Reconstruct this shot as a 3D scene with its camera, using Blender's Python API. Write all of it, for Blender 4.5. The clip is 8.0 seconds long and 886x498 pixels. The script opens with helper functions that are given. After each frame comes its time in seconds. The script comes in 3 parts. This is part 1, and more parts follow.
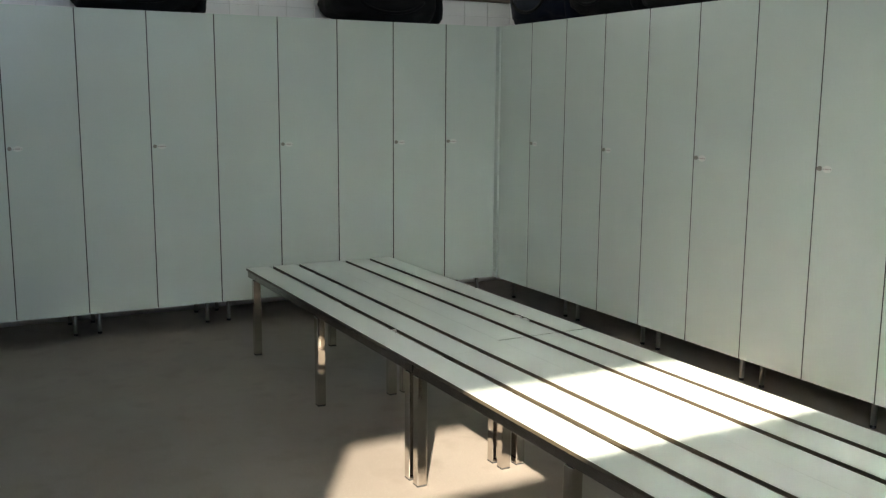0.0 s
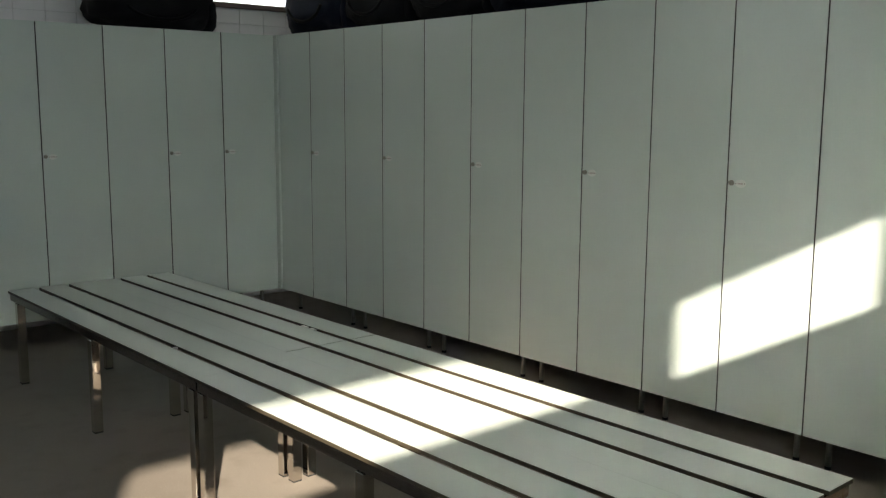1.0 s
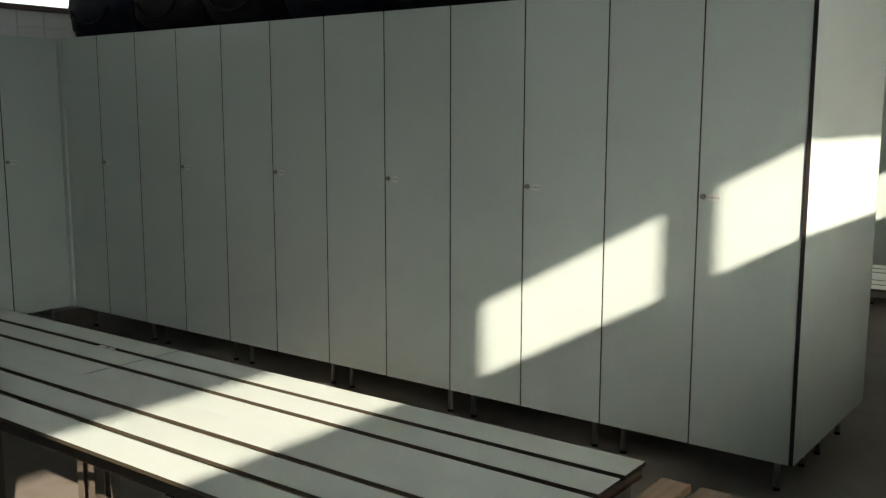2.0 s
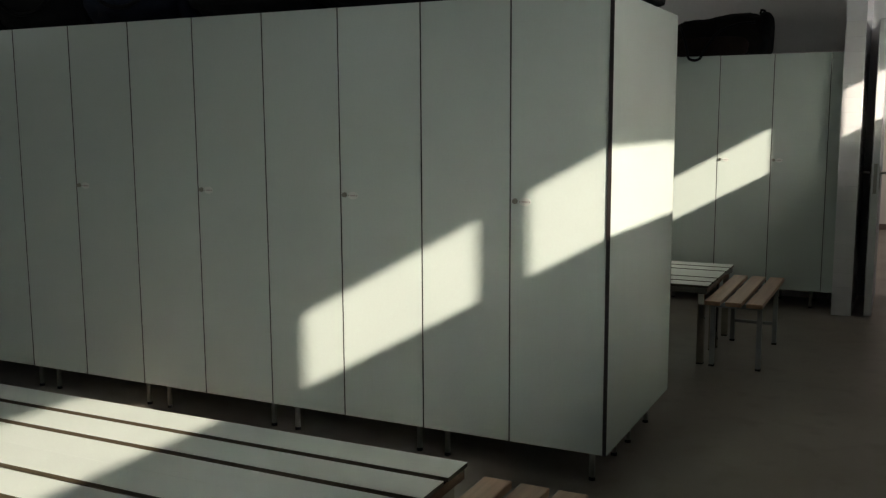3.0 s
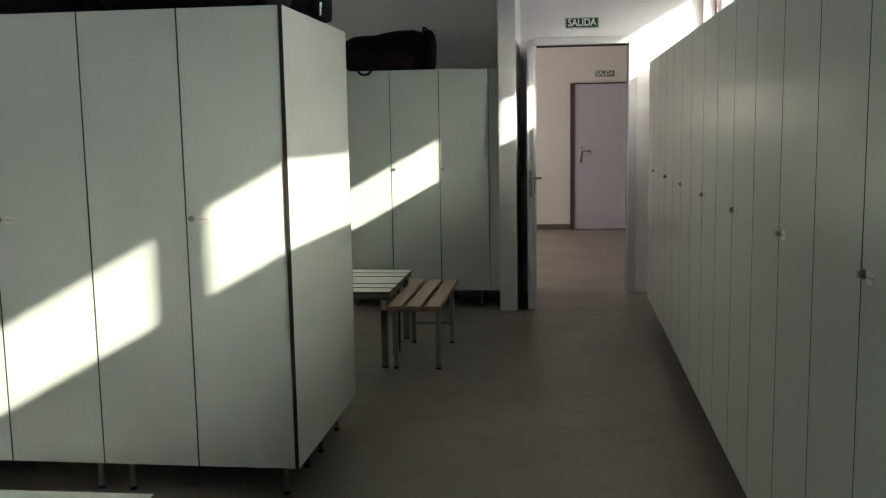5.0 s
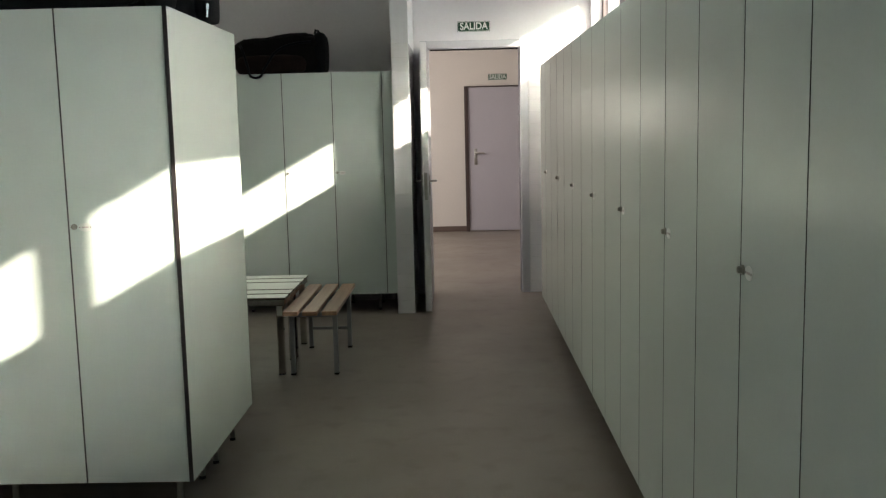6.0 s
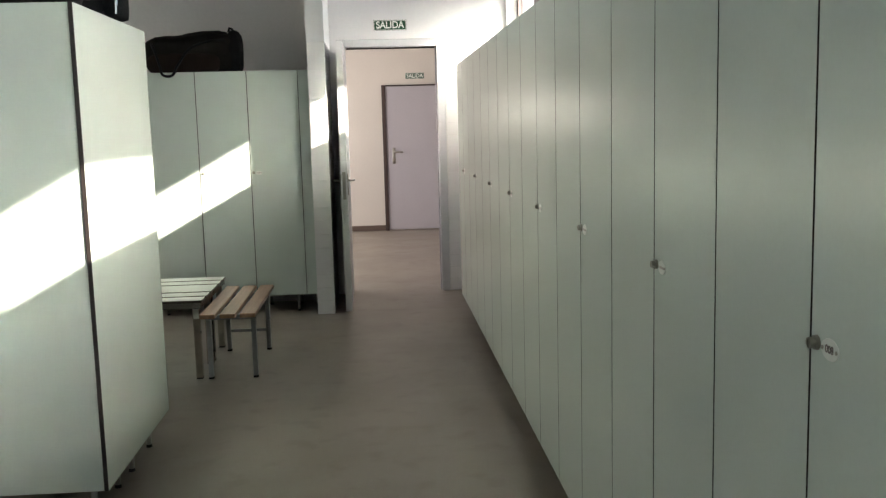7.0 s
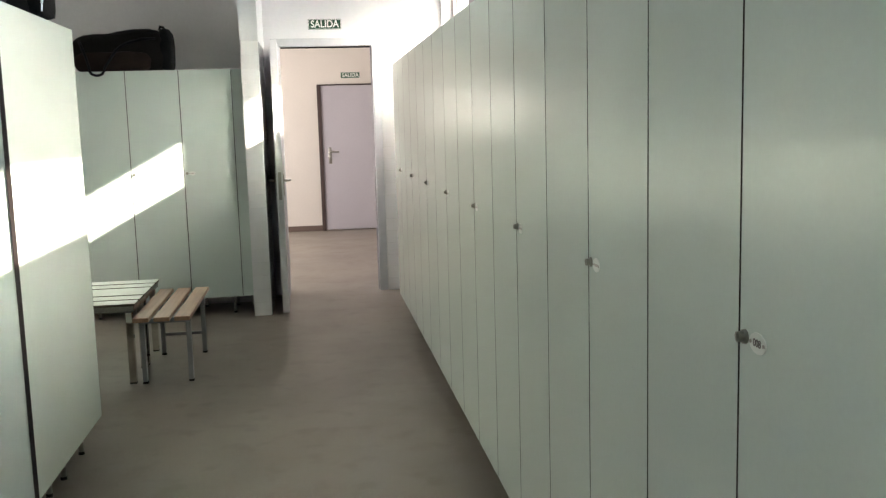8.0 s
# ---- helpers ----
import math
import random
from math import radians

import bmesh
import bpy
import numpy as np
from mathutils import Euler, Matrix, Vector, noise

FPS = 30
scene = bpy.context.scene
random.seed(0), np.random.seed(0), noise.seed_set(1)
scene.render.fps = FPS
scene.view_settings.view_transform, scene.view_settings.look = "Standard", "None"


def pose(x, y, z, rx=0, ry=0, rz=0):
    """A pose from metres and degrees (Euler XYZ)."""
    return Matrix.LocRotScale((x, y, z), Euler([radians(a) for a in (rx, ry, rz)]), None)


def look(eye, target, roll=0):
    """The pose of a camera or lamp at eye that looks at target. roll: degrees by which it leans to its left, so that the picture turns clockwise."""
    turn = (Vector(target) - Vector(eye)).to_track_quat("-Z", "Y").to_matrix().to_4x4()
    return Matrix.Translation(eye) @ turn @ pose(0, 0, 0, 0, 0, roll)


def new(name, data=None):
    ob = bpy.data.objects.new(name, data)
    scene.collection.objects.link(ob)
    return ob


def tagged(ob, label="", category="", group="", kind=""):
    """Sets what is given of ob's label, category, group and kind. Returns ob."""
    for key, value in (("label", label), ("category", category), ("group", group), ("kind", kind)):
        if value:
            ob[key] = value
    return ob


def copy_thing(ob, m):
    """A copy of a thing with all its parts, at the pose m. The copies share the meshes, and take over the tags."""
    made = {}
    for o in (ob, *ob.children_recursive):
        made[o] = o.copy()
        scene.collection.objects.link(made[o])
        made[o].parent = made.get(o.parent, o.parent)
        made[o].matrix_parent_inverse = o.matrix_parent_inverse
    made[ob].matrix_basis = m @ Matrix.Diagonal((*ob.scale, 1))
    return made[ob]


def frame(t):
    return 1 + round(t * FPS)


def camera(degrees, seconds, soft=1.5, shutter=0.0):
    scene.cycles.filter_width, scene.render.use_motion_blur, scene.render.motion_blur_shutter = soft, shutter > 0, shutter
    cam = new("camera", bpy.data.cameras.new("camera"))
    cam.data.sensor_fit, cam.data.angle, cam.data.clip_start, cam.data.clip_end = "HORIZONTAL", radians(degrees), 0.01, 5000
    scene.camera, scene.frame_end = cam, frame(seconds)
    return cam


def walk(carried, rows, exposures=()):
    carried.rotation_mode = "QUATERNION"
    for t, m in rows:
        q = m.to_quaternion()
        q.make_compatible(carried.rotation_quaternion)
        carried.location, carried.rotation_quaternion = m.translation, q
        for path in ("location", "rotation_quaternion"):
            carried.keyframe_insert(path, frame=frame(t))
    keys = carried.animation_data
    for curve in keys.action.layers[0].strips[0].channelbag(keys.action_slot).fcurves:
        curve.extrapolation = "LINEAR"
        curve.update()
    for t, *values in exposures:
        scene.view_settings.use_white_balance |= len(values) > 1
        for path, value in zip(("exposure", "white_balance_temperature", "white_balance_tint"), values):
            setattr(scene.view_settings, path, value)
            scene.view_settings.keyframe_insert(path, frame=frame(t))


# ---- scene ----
cam = camera(50.6, 8.0, soft=1.3)
PATH = [
    (0, (0.189, 0.098, 1.466), (-1.562, 1.01, 1.144), 0.4),
    (0.5, (0.19, 0.103, 1.468), (-1.453, 1.2, 1.155), 0.4),
    (1, (0.193, 0.109, 1.456), (-1.308, 1.397, 1.159), 0.3),
    (1.5, (0.195, 0.094, 1.47), (-1.155, 1.54, 1.176), 0.2),
    (3, (0.214, 0.108, 1.483), (-0.671, 1.881, 1.207), -0.3),
    (3.5, (0.218, 0.111, 1.488), (-0.485, 1.964, 1.217), -0.4),
    (4, (0.221, 0.107, 1.493), (-0.318, 2.014, 1.226), -0.5),
    (4.5, (0.226, 0.112, 1.492), (-0.164, 2.055, 1.231), -0.7),
    (5, (0.235, 0.104, 1.489), (-0.018, 2.071, 1.232), -1.0),
    (6.5, (0.249, 0.113, 1.488), (0.3, 2.096, 1.232), -1.4),
    (7, (0.249, 0.111, 1.487), (0.383, 2.09, 1.226), -1.5),
    (7.5, (0.252, 0.113, 1.486), (0.463, 2.085, 1.222), -1.5),
    (8, (0.25, 0.106, 1.489), (0.516, 2.07, 1.223), -1.6),
]
EXPOSURE = [(0, 2.42), (0.5, 2.09), (1.0, 1.71), (1.5, 1.32), (3.0, 0.65), (3.5, 0.60), (4.5, 1.04), (5.0, 1.30), (6.5, 2.12), (7.5, 2.56), (8.0, 2.72)]
walk(cam, [(t, look(eye, target, roll)) for t, eye, target, roll in PATH], EXPOSURE)

# ---------------------------------------------------------------- light
SUN = Vector((-1.0, 0.59, -0.543)).normalized()      # the way the sunlight travels
world = bpy.data.worlds.new("sky")
scene.world = world
world.use_nodes = True
wn, wl = world.node_tree.nodes, world.node_tree.links
sky = wn.new("ShaderNodeTexSky")
sky.sky_type, sky.sun_disc = "NISHITA", False
sky.dust_density, sky.ozone_density = 0.25, 2.5
sky.sun_elevation = math.asin(-SUN.z)
sky.sun_rotation = math.atan2(-SUN.x, -SUN.y)
wl.new(sky.outputs[0], wn["Background"].inputs[0])
wn["Background"].inputs[1].default_value = 0.05
sun = new("sun", bpy.data.lights.new("sun", "SUN"))
sun.data.energy, sun.data.angle, sun.data.color = 5.0, radians(0.7), (1.0, 0.91, 0.75)
sun.matrix_world = look((10, -6, 6), Vector((10, -6, 6)) + SUN)


def sky_window(name, x, y0, y1, z0, z1, facing, watts, tone=(0.94, 0.98, 1.0)):
    """Daylight that enters by a window's opening."""
    lamp = new(name, bpy.data.lights.new(name, "AREA"))
    lamp.data.shape, lamp.data.size, lamp.data.size_y = "RECTANGLE", y1 - y0, z1 - z0
    lamp.data.energy, lamp.data.color = watts, tone
    c = Vector((x, (y0 + y1) / 2, (z0 + z1) / 2))
    lamp.matrix_world = look(c, c + Vector((facing, 0, -0.001)))
    return lamp


SKY_W = 0.57
for a, b, k in ((-1.4, 0.8, 2.7), (1.35, 3.5, 0.45), (5.8, 8.0, 0.55)):
    sky_window("daylight_east", 1.60, a, b, 2.25, 2.65, -1, SKY_W * k * (b - a), (0.60, 0.76, 1.0))
# the first lamp (y below 0) is an added fill that brightens the east lockers
for a, b, k in ((-6.3, -2.6, 2.0), (1.3, 4.9, 1.75), (5.7, 8.0, 2.8)):
    sky_window("west_daylight_and_fill", -6.40, a, b, 2.24, 2.64, 1, SKY_W * k * (b - a), (0.93, 0.97, 0.92) if a < 0 else (1.0, 0.97, 0.82))
sky_window("daylight_corridor", -2.1, 9.6, 13.0, 1.0, 2.3, 1, 21, (1.0, 0.92, 0.83))


# ---------------------------------------------------------------- materials
def material(name, colour, rough=0.5, metal=0.0, grain=0.0, grain_scale=60.0, stain=0.0, stain_scale=1.5,
             bump=0.0, bump_scale=200.0, vary=0.0, stretch=(1, 1, 1), rough_vary=0.0):
    """A painted, plastic or metal surface with variation at two scales and fine relief."""
    m = bpy.data.materials.new(name)
    m.use_nodes = True
    n, l = m.node_tree.nodes, m.node_tree.links
    b = n["Principled BSDF"]
    b.inputs["Metallic"].default_value = metal
    b.inputs["Roughness"].default_value = rough
    co = n.new("ShaderNodeTexCoord")
    mp = n.new("ShaderNodeMapping")
    mp.inputs["Scale"].default_value = stretch
    l.new(co.outputs["Object"], mp.inputs[0])

    def tex(scale, detail=4):
        t = n.new("ShaderNodeTexNoise")
        t.inputs["Scale"].default_value, t.inputs["Detail"].default_value = scale, detail
        l.new(mp.outputs[0], t.inputs["Vector"])
        return t.outputs["Fac"]

    col = n.new("ShaderNodeRGB")
    col.outputs[0].default_value = (*colour, 1)
    out = col.outputs[0]
    for amount, scale in ((stain, stain_scale), (grain, grain_scale)):
        if amount:
            r = n.new("ShaderNodeMapRange")
            r.inputs["From Min"].default_value, r.inputs["From Max"].default_value = 0.3, 0.7
            r.inputs["To Min"].default_value, r.inputs["To Max"].default_value = 1 - amount, 1 + amount
            l.new(tex(scale), r.inputs[0])
            mix = n.new("ShaderNodeVectorMath")
            mix.operation = "SCALE"
            l.new(out, mix.inputs[0])
            l.new(r.outputs[0], mix.inputs["Scale"])
            out = mix.outputs[0]
    if vary:
        info = n.new("ShaderNodeObjectInfo")
        r = n.new("ShaderNodeMapRange")
        r.inputs["To Min"].default_value, r.inputs["To Max"].default_value = 1 - vary, 1 + vary
        l.new(info.outputs["Random"], r.inputs[0])
        mix = n.new("ShaderNodeVectorMath")
        mix.operation = "SCALE"
        l.new(out, mix.inputs[0])
        l.new(r.outputs[0], mix.inputs["Scale"])
        out = mix.outputs[0]
    l.new(out, b.inputs["Base Color"])
    if rough_vary:
        r = n.new("ShaderNodeMapRange")
        r.inputs["To Min"].default_value, r.inputs["To Max"].default_value = rough - rough_vary, rough + rough_vary
        l.new(tex(stain_scale * 2.3), r.inputs[0])
        l.new(r.outputs[0], b.inputs["Roughness"])
    if bump:
        bp = n.new("ShaderNodeBump")
        bp.inputs["Strength"].default_value, bp.inputs["Distance"].default_value = bump, 0.002
        l.new(tex(bump_scale, 3), bp.inputs["Height"])
        l.new(bp.outputs[0], b.inputs["Normal"])
    return m


LAMINATE = material("pale_green_laminate", (0.628, 0.694, 0.648), 0.256, grain=0.012, grain_scale=90, stain=0.025, stain_scale=1.1,
                    bump=0.06, bump_scale=160, vary=0.015, rough_vary=0.012)
BENCH_TOP = material("pale_bench_laminate", (0.67, 0.72, 0.67), 0.38, grain=0.02, grain_scale=140, stain=0.04, stain_scale=2.2,
                     bump=0.08, bump_scale=220, vary=0.02, rough_vary=0.06)
CORE = material("black_laminate_core", (0.022, 0.016, 0.015), 0.5, grain=0.15)
BENCH_CORE = material("dark_brown_board_core", (0.06, 0.046, 0.027), 0.5, grain=0.15)
DARK_FRAME = material("dark_locker_frame", (0.012, 0.011, 0.010), 0.7)
STEEL = material("polished_steel", (0.62, 0.58, 0.53), 0.045, 1.0, grain=0.04, grain_scale=30, stain=0.08, stain_scale=9, rough_vary=0.02)
LOCK_METAL = material("dull_lock_metal", (0.29, 0.28, 0.245), 0.33, 1.0, grain=0.08, stain=0.12, stain_scale=40)
SATIN = material("satin_steel", (0.42, 0.40, 0.37), 0.36, 1.0, grain=0.05, stain=0.08, stain_scale=12)
LEG_STEEL = material("dull_leg_steel", (0.36, 0.34, 0.32), 0.32, 0.9, grain=0.06, stain=0.12, stain_scale=14)
PAINTED_STEEL = material("grey_painted_steel", (0.27, 0.275, 0.28), 0.42, grain=0.04, stain=0.08, stain_scale=8)
DARK_STEEL = material("dull_bench_rail_steel", (0.27, 0.245, 0.225), 0.22, 1.0, grain=0.06, stain=0.12, stain_scale=6)
RUBBER = material("black_rubber", (0.015, 0.014, 0.013), 0.9)
PLATE = material("white_number_plate", (0.72, 0.74, 0.70), 0.4, stain=0.04, stain_scale=40)
# near-white colour that imitates sunlight glinting through the bench gaps
GLINT_WHITE = material("white_sun_glint", (0.86, 0.85, 0.82), 0.35, stain=0.03, stain_scale=30)
FAINT_INK = material("faded_ink", (0.50, 0.45, 0.43), 0.6)
INK = material("dark_ink", (0.20, 0.16, 0.16), 0.6)
WALL = material("white_wall_paint", (0.76, 0.75, 0.77), 0.75, grain=0.015, grain_scale=40, stain=0.03, stain_scale=1.2, bump=0.15, bump_scale=120)
WALL_GREY = material("grey_wall_paint", (0.74, 0.70, 0.70), 0.8, grain=0.02, grain_scale=40, stain=0.05, stain_scale=1.1, bump=0.15, bump_scale=120)
WALL_CREAM = material("cream_wall_paint", (0.69, 0.635, 0.59), 0.75, grain=0.015, grain_scale=40, stain=0.03, stain_scale=1.0, bump=0.12, bump_scale=120)
GROUT = material("grey_grout", (0.67, 0.66, 0.655), 0.85, grain=0.08, grain_scale=120, stain=0.1)
TILE = material("white_glazed_tile", (0.80, 0.785, 0.79), 0.24, stain=0.02, stain_scale=5, bump=0.03, bump_scale=20, vary=0.03)
CEILING = material("white_ceiling_paint", (0.76, 0.77, 0.79), 0.85, grain=0.02, stain=0.03, bump=0.1)
SKIRT = material("brown_skirting", (0.13, 0.09, 0.075), 0.5, stain=0.1)
FRAME_BROWN = material("dark_brown_frame_paint", (0.055, 0.034, 0.032), 0.45, stain=0.1)
DOOR_PAINT = material("lavender_grey_door_paint", (0.46, 0.43, 0.475), 0.42, grain=0.02, stain=0.03, bump=0.05)
FRAME_METAL = material("grey_door_frame", (0.53, 0.53, 0.56), 0.36, 0.0, grain=0.02, stain=0.05, stain_scale=3)
ALU = material("dark_window_aluminium", (0.16, 0.13, 0.13), 0.4, 0.5, grain=0.03, stain=0.05)
GREEN = material("green_sign_plastic", (0.004, 0.055, 0.024), 0.35, stain=0.04, stain_scale=12)
WHITE_INK = material("white_sign_print", (0.82, 0.84, 0.80), 0.5)
BAG_BLACK = material("black_nylon", (0.009, 0.009, 0.010), 0.82, grain=0.3, grain_scale=260, stain=0.35, stain_scale=6, bump=0.5, bump_scale=380)
BAG_BLUE = material("navy_nylon", (0.008, 0.010, 0.020), 0.78, grain=0.3, grain_scale=260, stain=0.3, stain_scale=6, bump=0.5, bump_scale=380)
BAG_OLIVE = material("dark_olive_canvas", (0.007, 0.0055, 0.0045), 0.75, grain=0.3, grain_scale=240, stain=0.35, stain_scale=5, bump=0.6, bump_scale=300)
BAG_BROWN = material("faded_brown_canvas", (0.018, 0.011, 0.009), 0.85, grain=0.3, grain_scale=240, stain=0.3, stain_scale=6, bump=0.5, bump_scale=300)
WEBBING = material("black_webbing", (0.005, 0.005, 0.006), 0.7, grain=0.2, grain_scale=400)
for cloth in (BAG_BLACK, BAG_BLUE, BAG_OLIVE, BAG_BROWN, WEBBING):
    cloth.node_tree.nodes["Principled BSDF"].inputs["Specular IOR Level"].default_value = 0.15
CHROME = material("bright_zip_metal", (0.75, 0.75, 0.73), 0.2, 1.0)
ASPHALT = material("outdoor_paving", (0.24, 0.23, 0.21), 0.9, grain=0.15, grain_scale=20, stain=0.15, stain_scale=0.4, bump=0.3)


def floor_material():
    """Speckled grey-beige resin floor with faint scuffs."""
    m = material("speckled_resin_floor", (0.228, 0.193, 0.162), 0.42, stain=0.16, stain_scale=0.8, bump=0.07, bump_scale=22, rough_vary=0.12)
    n, l = m.node_tree.nodes, m.node_tree.links
    b = n["Principled BSDF"]
    base = b.inputs["Base Color"].links[0].from_socket
    co = n.new("ShaderNodeTexCoord")
    for scale, lo, hi, colour, amount in ((190, 0.60, 0.66, (0.40, 0.37, 0.32, 1), 0.40), (150, 0.62, 0.68, (0.12, 0.10, 0.09, 1), 0.40),
                                          (1.7, 0.50, 0.72, (0.27, 0.235, 0.20, 1), 0.45), (6.5, 0.54, 0.72, (0.145, 0.12, 0.10, 1), 0.40)):
        t = n.new("ShaderNodeTexNoise")
        t.inputs["Scale"].default_value, t.inputs["Detail"].default_value = scale, 2
        off = n.new("ShaderNodeVectorMath")
        off.inputs[1].default_value = (scale, 2 * scale, 0)
        l.new(co.outputs["Object"], off.inputs[0])
        l.new(off.outputs[0], t.inputs["Vector"])
        r = n.new("ShaderNodeMapRange")
        r.inputs["From Min"].default_value, r.inputs["From Max"].default_value = lo, hi
        r.inputs["To Max"].default_value = amount
        l.new(t.outputs["Fac"], r.inputs[0])
        mix = n.new("ShaderNodeMix")
        mix.data_type = "RGBA"
        l.new(r.outputs[0], mix.inputs["Factor"])
        l.new(base, mix.inputs["A"])
        mix.inputs["B"].default_value = colour
        base = mix.outputs["Result"]
    l.new(base, b.inputs["Base Color"])
    b.inputs["Specular IOR Level"].default_value = 0.40
    return m


def wood_material():
    """Varnished pine with long grain along the slat."""
    m = material("varnished_pine", (0.42, 0.245, 0.152), 0.42, stain=0.10, stain_scale=3, grain=0.16, grain_scale=46, stretch=(1, 0.05, 1), bump=0.2, bump_scale=60, vary=0.10)
    return m


def glass_material():
    m = bpy.data.materials.new("clear_glass")
    m.use_nodes = True
    b = m.node_tree.nodes["Principled BSDF"]
    b.inputs["Transmission Weight"].default_value, b.inputs["Roughness"].default_value, b.inputs["IOR"].default_value = 1, 0.02, 1.45
    b.inputs["Base Color"].default_value = (0.85, 0.91, 0.95, 1)
    return m


FLOOR, WOOD, GLASS = floor_material(), wood_material(), glass_material()


# ---------------------------------------------------------------- mesh helpers
def box(bm, x0, x1, y0, y1, z0, z1, bevel=0.0, segments=1):
    """Adds a box, with rounded edges where asked."""
    made = bmesh.ops.create_cube(bm, size=1)["verts"]
    for v in made:
        v.co = Vector((x0 if v.co.x < 0 else x1, y0 if v.co.y < 0 else y1, z0 if v.co.z < 0 else z1))
    if bevel:
        edges = {e for v in made for e in v.link_edges}
        bmesh.ops.bevel(bm, geom=list(edges), offset=bevel, segments=segments, affect="EDGES", profile=0.5)
    return bm


def boxed(*a, **k):
    return box(bmesh.new(), *a, **k)


def rod(bm, p, q, r, sides=12, r2=None):
    """Adds a round bar from p to q."""
    p, q = Vector(p), Vector(q)
    turn = (q - p).to_track_quat("Z", "Y").to_matrix().to_4x4()
    bmesh.ops.create_cone(bm, cap_ends=True, segments=sides, radius1=r, radius2=r if r2 is None else r2, depth=(q - p).length,
                          matrix=Matrix.Translation((p + q) / 2) @ turn)
    return bm


def tube_path(bm, points, r, sides=8):
    """Adds a round tube along a line of points."""
    pts = [Vector(p) for p in points]
    rings = []
    for i, p in enumerate(pts):
        way = (pts[min(i + 1, len(pts) - 1)] - pts[max(i - 1, 0)]).normalized()
        turn = way.to_track_quat("Z", "Y")
        rings.append([bm.verts.new(p + turn @ Vector((r * math.cos(6.2832 * k / sides), r * math.sin(6.2832 * k / sides), 0))) for k in range(sides)])
    for a, b in zip(rings, rings[1:]):
        for k in range(sides):
            bm.faces.new((a[k], a[(k + 1) % sides], b[(k + 1) % sides], b[k]))
    bm.faces.new(rings[0][::-1]), bm.faces.new(rings[-1])
    return bm


def mesh_of(name, bm, mat, smooth=False):
    me = bpy.data.meshes.new(name)
    bmesh.ops.recalc_face_normals(bm, faces=bm.faces)
    bm.to_mesh(me)
    bm.free()
    me.materials.append(mat)
    if smooth:
        for p in me.polygons:
            p.use_smooth = True
    return me


def part(name, bm, mat, parent, label="", smooth=False):
    ob = new(name, mesh_of(name, bm, mat, smooth))
    ob.parent = parent
    return tagged(ob, label=label)


def piece(name, me, parent, at):
    ob = new(name, me)
    ob.parent = parent
    ob.location = at
    return ob


def thing(name, label, category, group="", kind=""):
    return tagged(new(name), label, category, group, kind)


def slab(name, bm, mat, label, category):
    return tagged(new(name, mesh_of(name, bm, mat)), label, category, kind="structure")


def lettering(name, text, size, mat, parent, m):
    """Flat letters in the built-in font, 0.6 mm thick."""
    cu = bpy.data.curves.new(name, "FONT")
    cu.body, cu.size, cu.extrude, cu.align_x, cu.align_y, cu.offset = text, size, 0.0003, "CENTER", "CENTER", size * 0.018
    tmp = new(name, cu)
    me = bpy.data.meshes.new_from_object(tmp.evaluated_get(bpy.context.evaluated_depsgraph_get()))
    bpy.data.objects.remove(tmp)
    me.materials.clear()
    me.materials.append(mat)
    ob = new(name, me)
    ob.parent = parent
    ob.matrix_basis = m
    return ob


# ---------------------------------------------------------------- the room
X_W, X_E, Y_S, Y_N, Z_C = -6.22, 1.43, -7.0, 8.522, 3.0      # inner faces
slab("floor", box(boxed(X_W - 0.25, X_E + 0.25, Y_S - 0.2, 8.522, -0.15, 0.0), -2.2, 3.25, 8.522, 13.9, -0.15, 0.0), FLOOR, "speckled grey-beige resin floor with faint scuffs", "floor")
slab("ceiling", box(boxed(X_W - 0.25, X_E + 0.25, Y_S - 0.2, 8.522, Z_C, Z_C + 0.2), -2.2, 3.25, 8.522, 13.9, Z_C, Z_C + 0.2), CEILING, "plain white painted ceiling", "ceiling")
slab("ground", boxed(-300, 300, -300, 300, -0.4, -0.2), ASPHALT, "grey paved ground outside the building", "ground")


def pierced_wall(name, x0, x1, y0, y1, holes, z0, z1, label):
    """A wall along y with ribbon windows between z0 and z1."""
    bm = bmesh.new()
    box(bm, x0, x1, y0, y1, 0, z0)
    box(bm, x0, x1, y0, y1, z1, Z_C)
    at = y0
    for a, b in [*holes, (y1, y1)]:
        if a > at:
            box(bm, x0, x1, at, a, z0, z1)
        at = b
    return slab(name, bm, WALL, label, "wall")


EAST = ((-1.46, 0.85), (1.28, 3.55), (5.75, 8.46))
# first opening is unseen, added only to let in fill for the east row
WEST = ((-6.4, -2.5), (1.2, 5.0), (5.6, 8.1))
pierced_wall("wall_east", X_E, X_E + 0.25, Y_S, 8.522, EAST, 2.188, 2.722, "white wall with a high ribbon of windows")
pierced_wall("wall_west", X_W - 0.25, X_W, Y_S, 8.522, WEST, 2.19, 2.70, "white wall with a high ribbon of windows")
slab("wall_south", boxed(X_W - 0.25, X_E + 0.25, Y_S - 0.2, Y_S, 0, Z_C), WALL, "plain white wall", "wall")
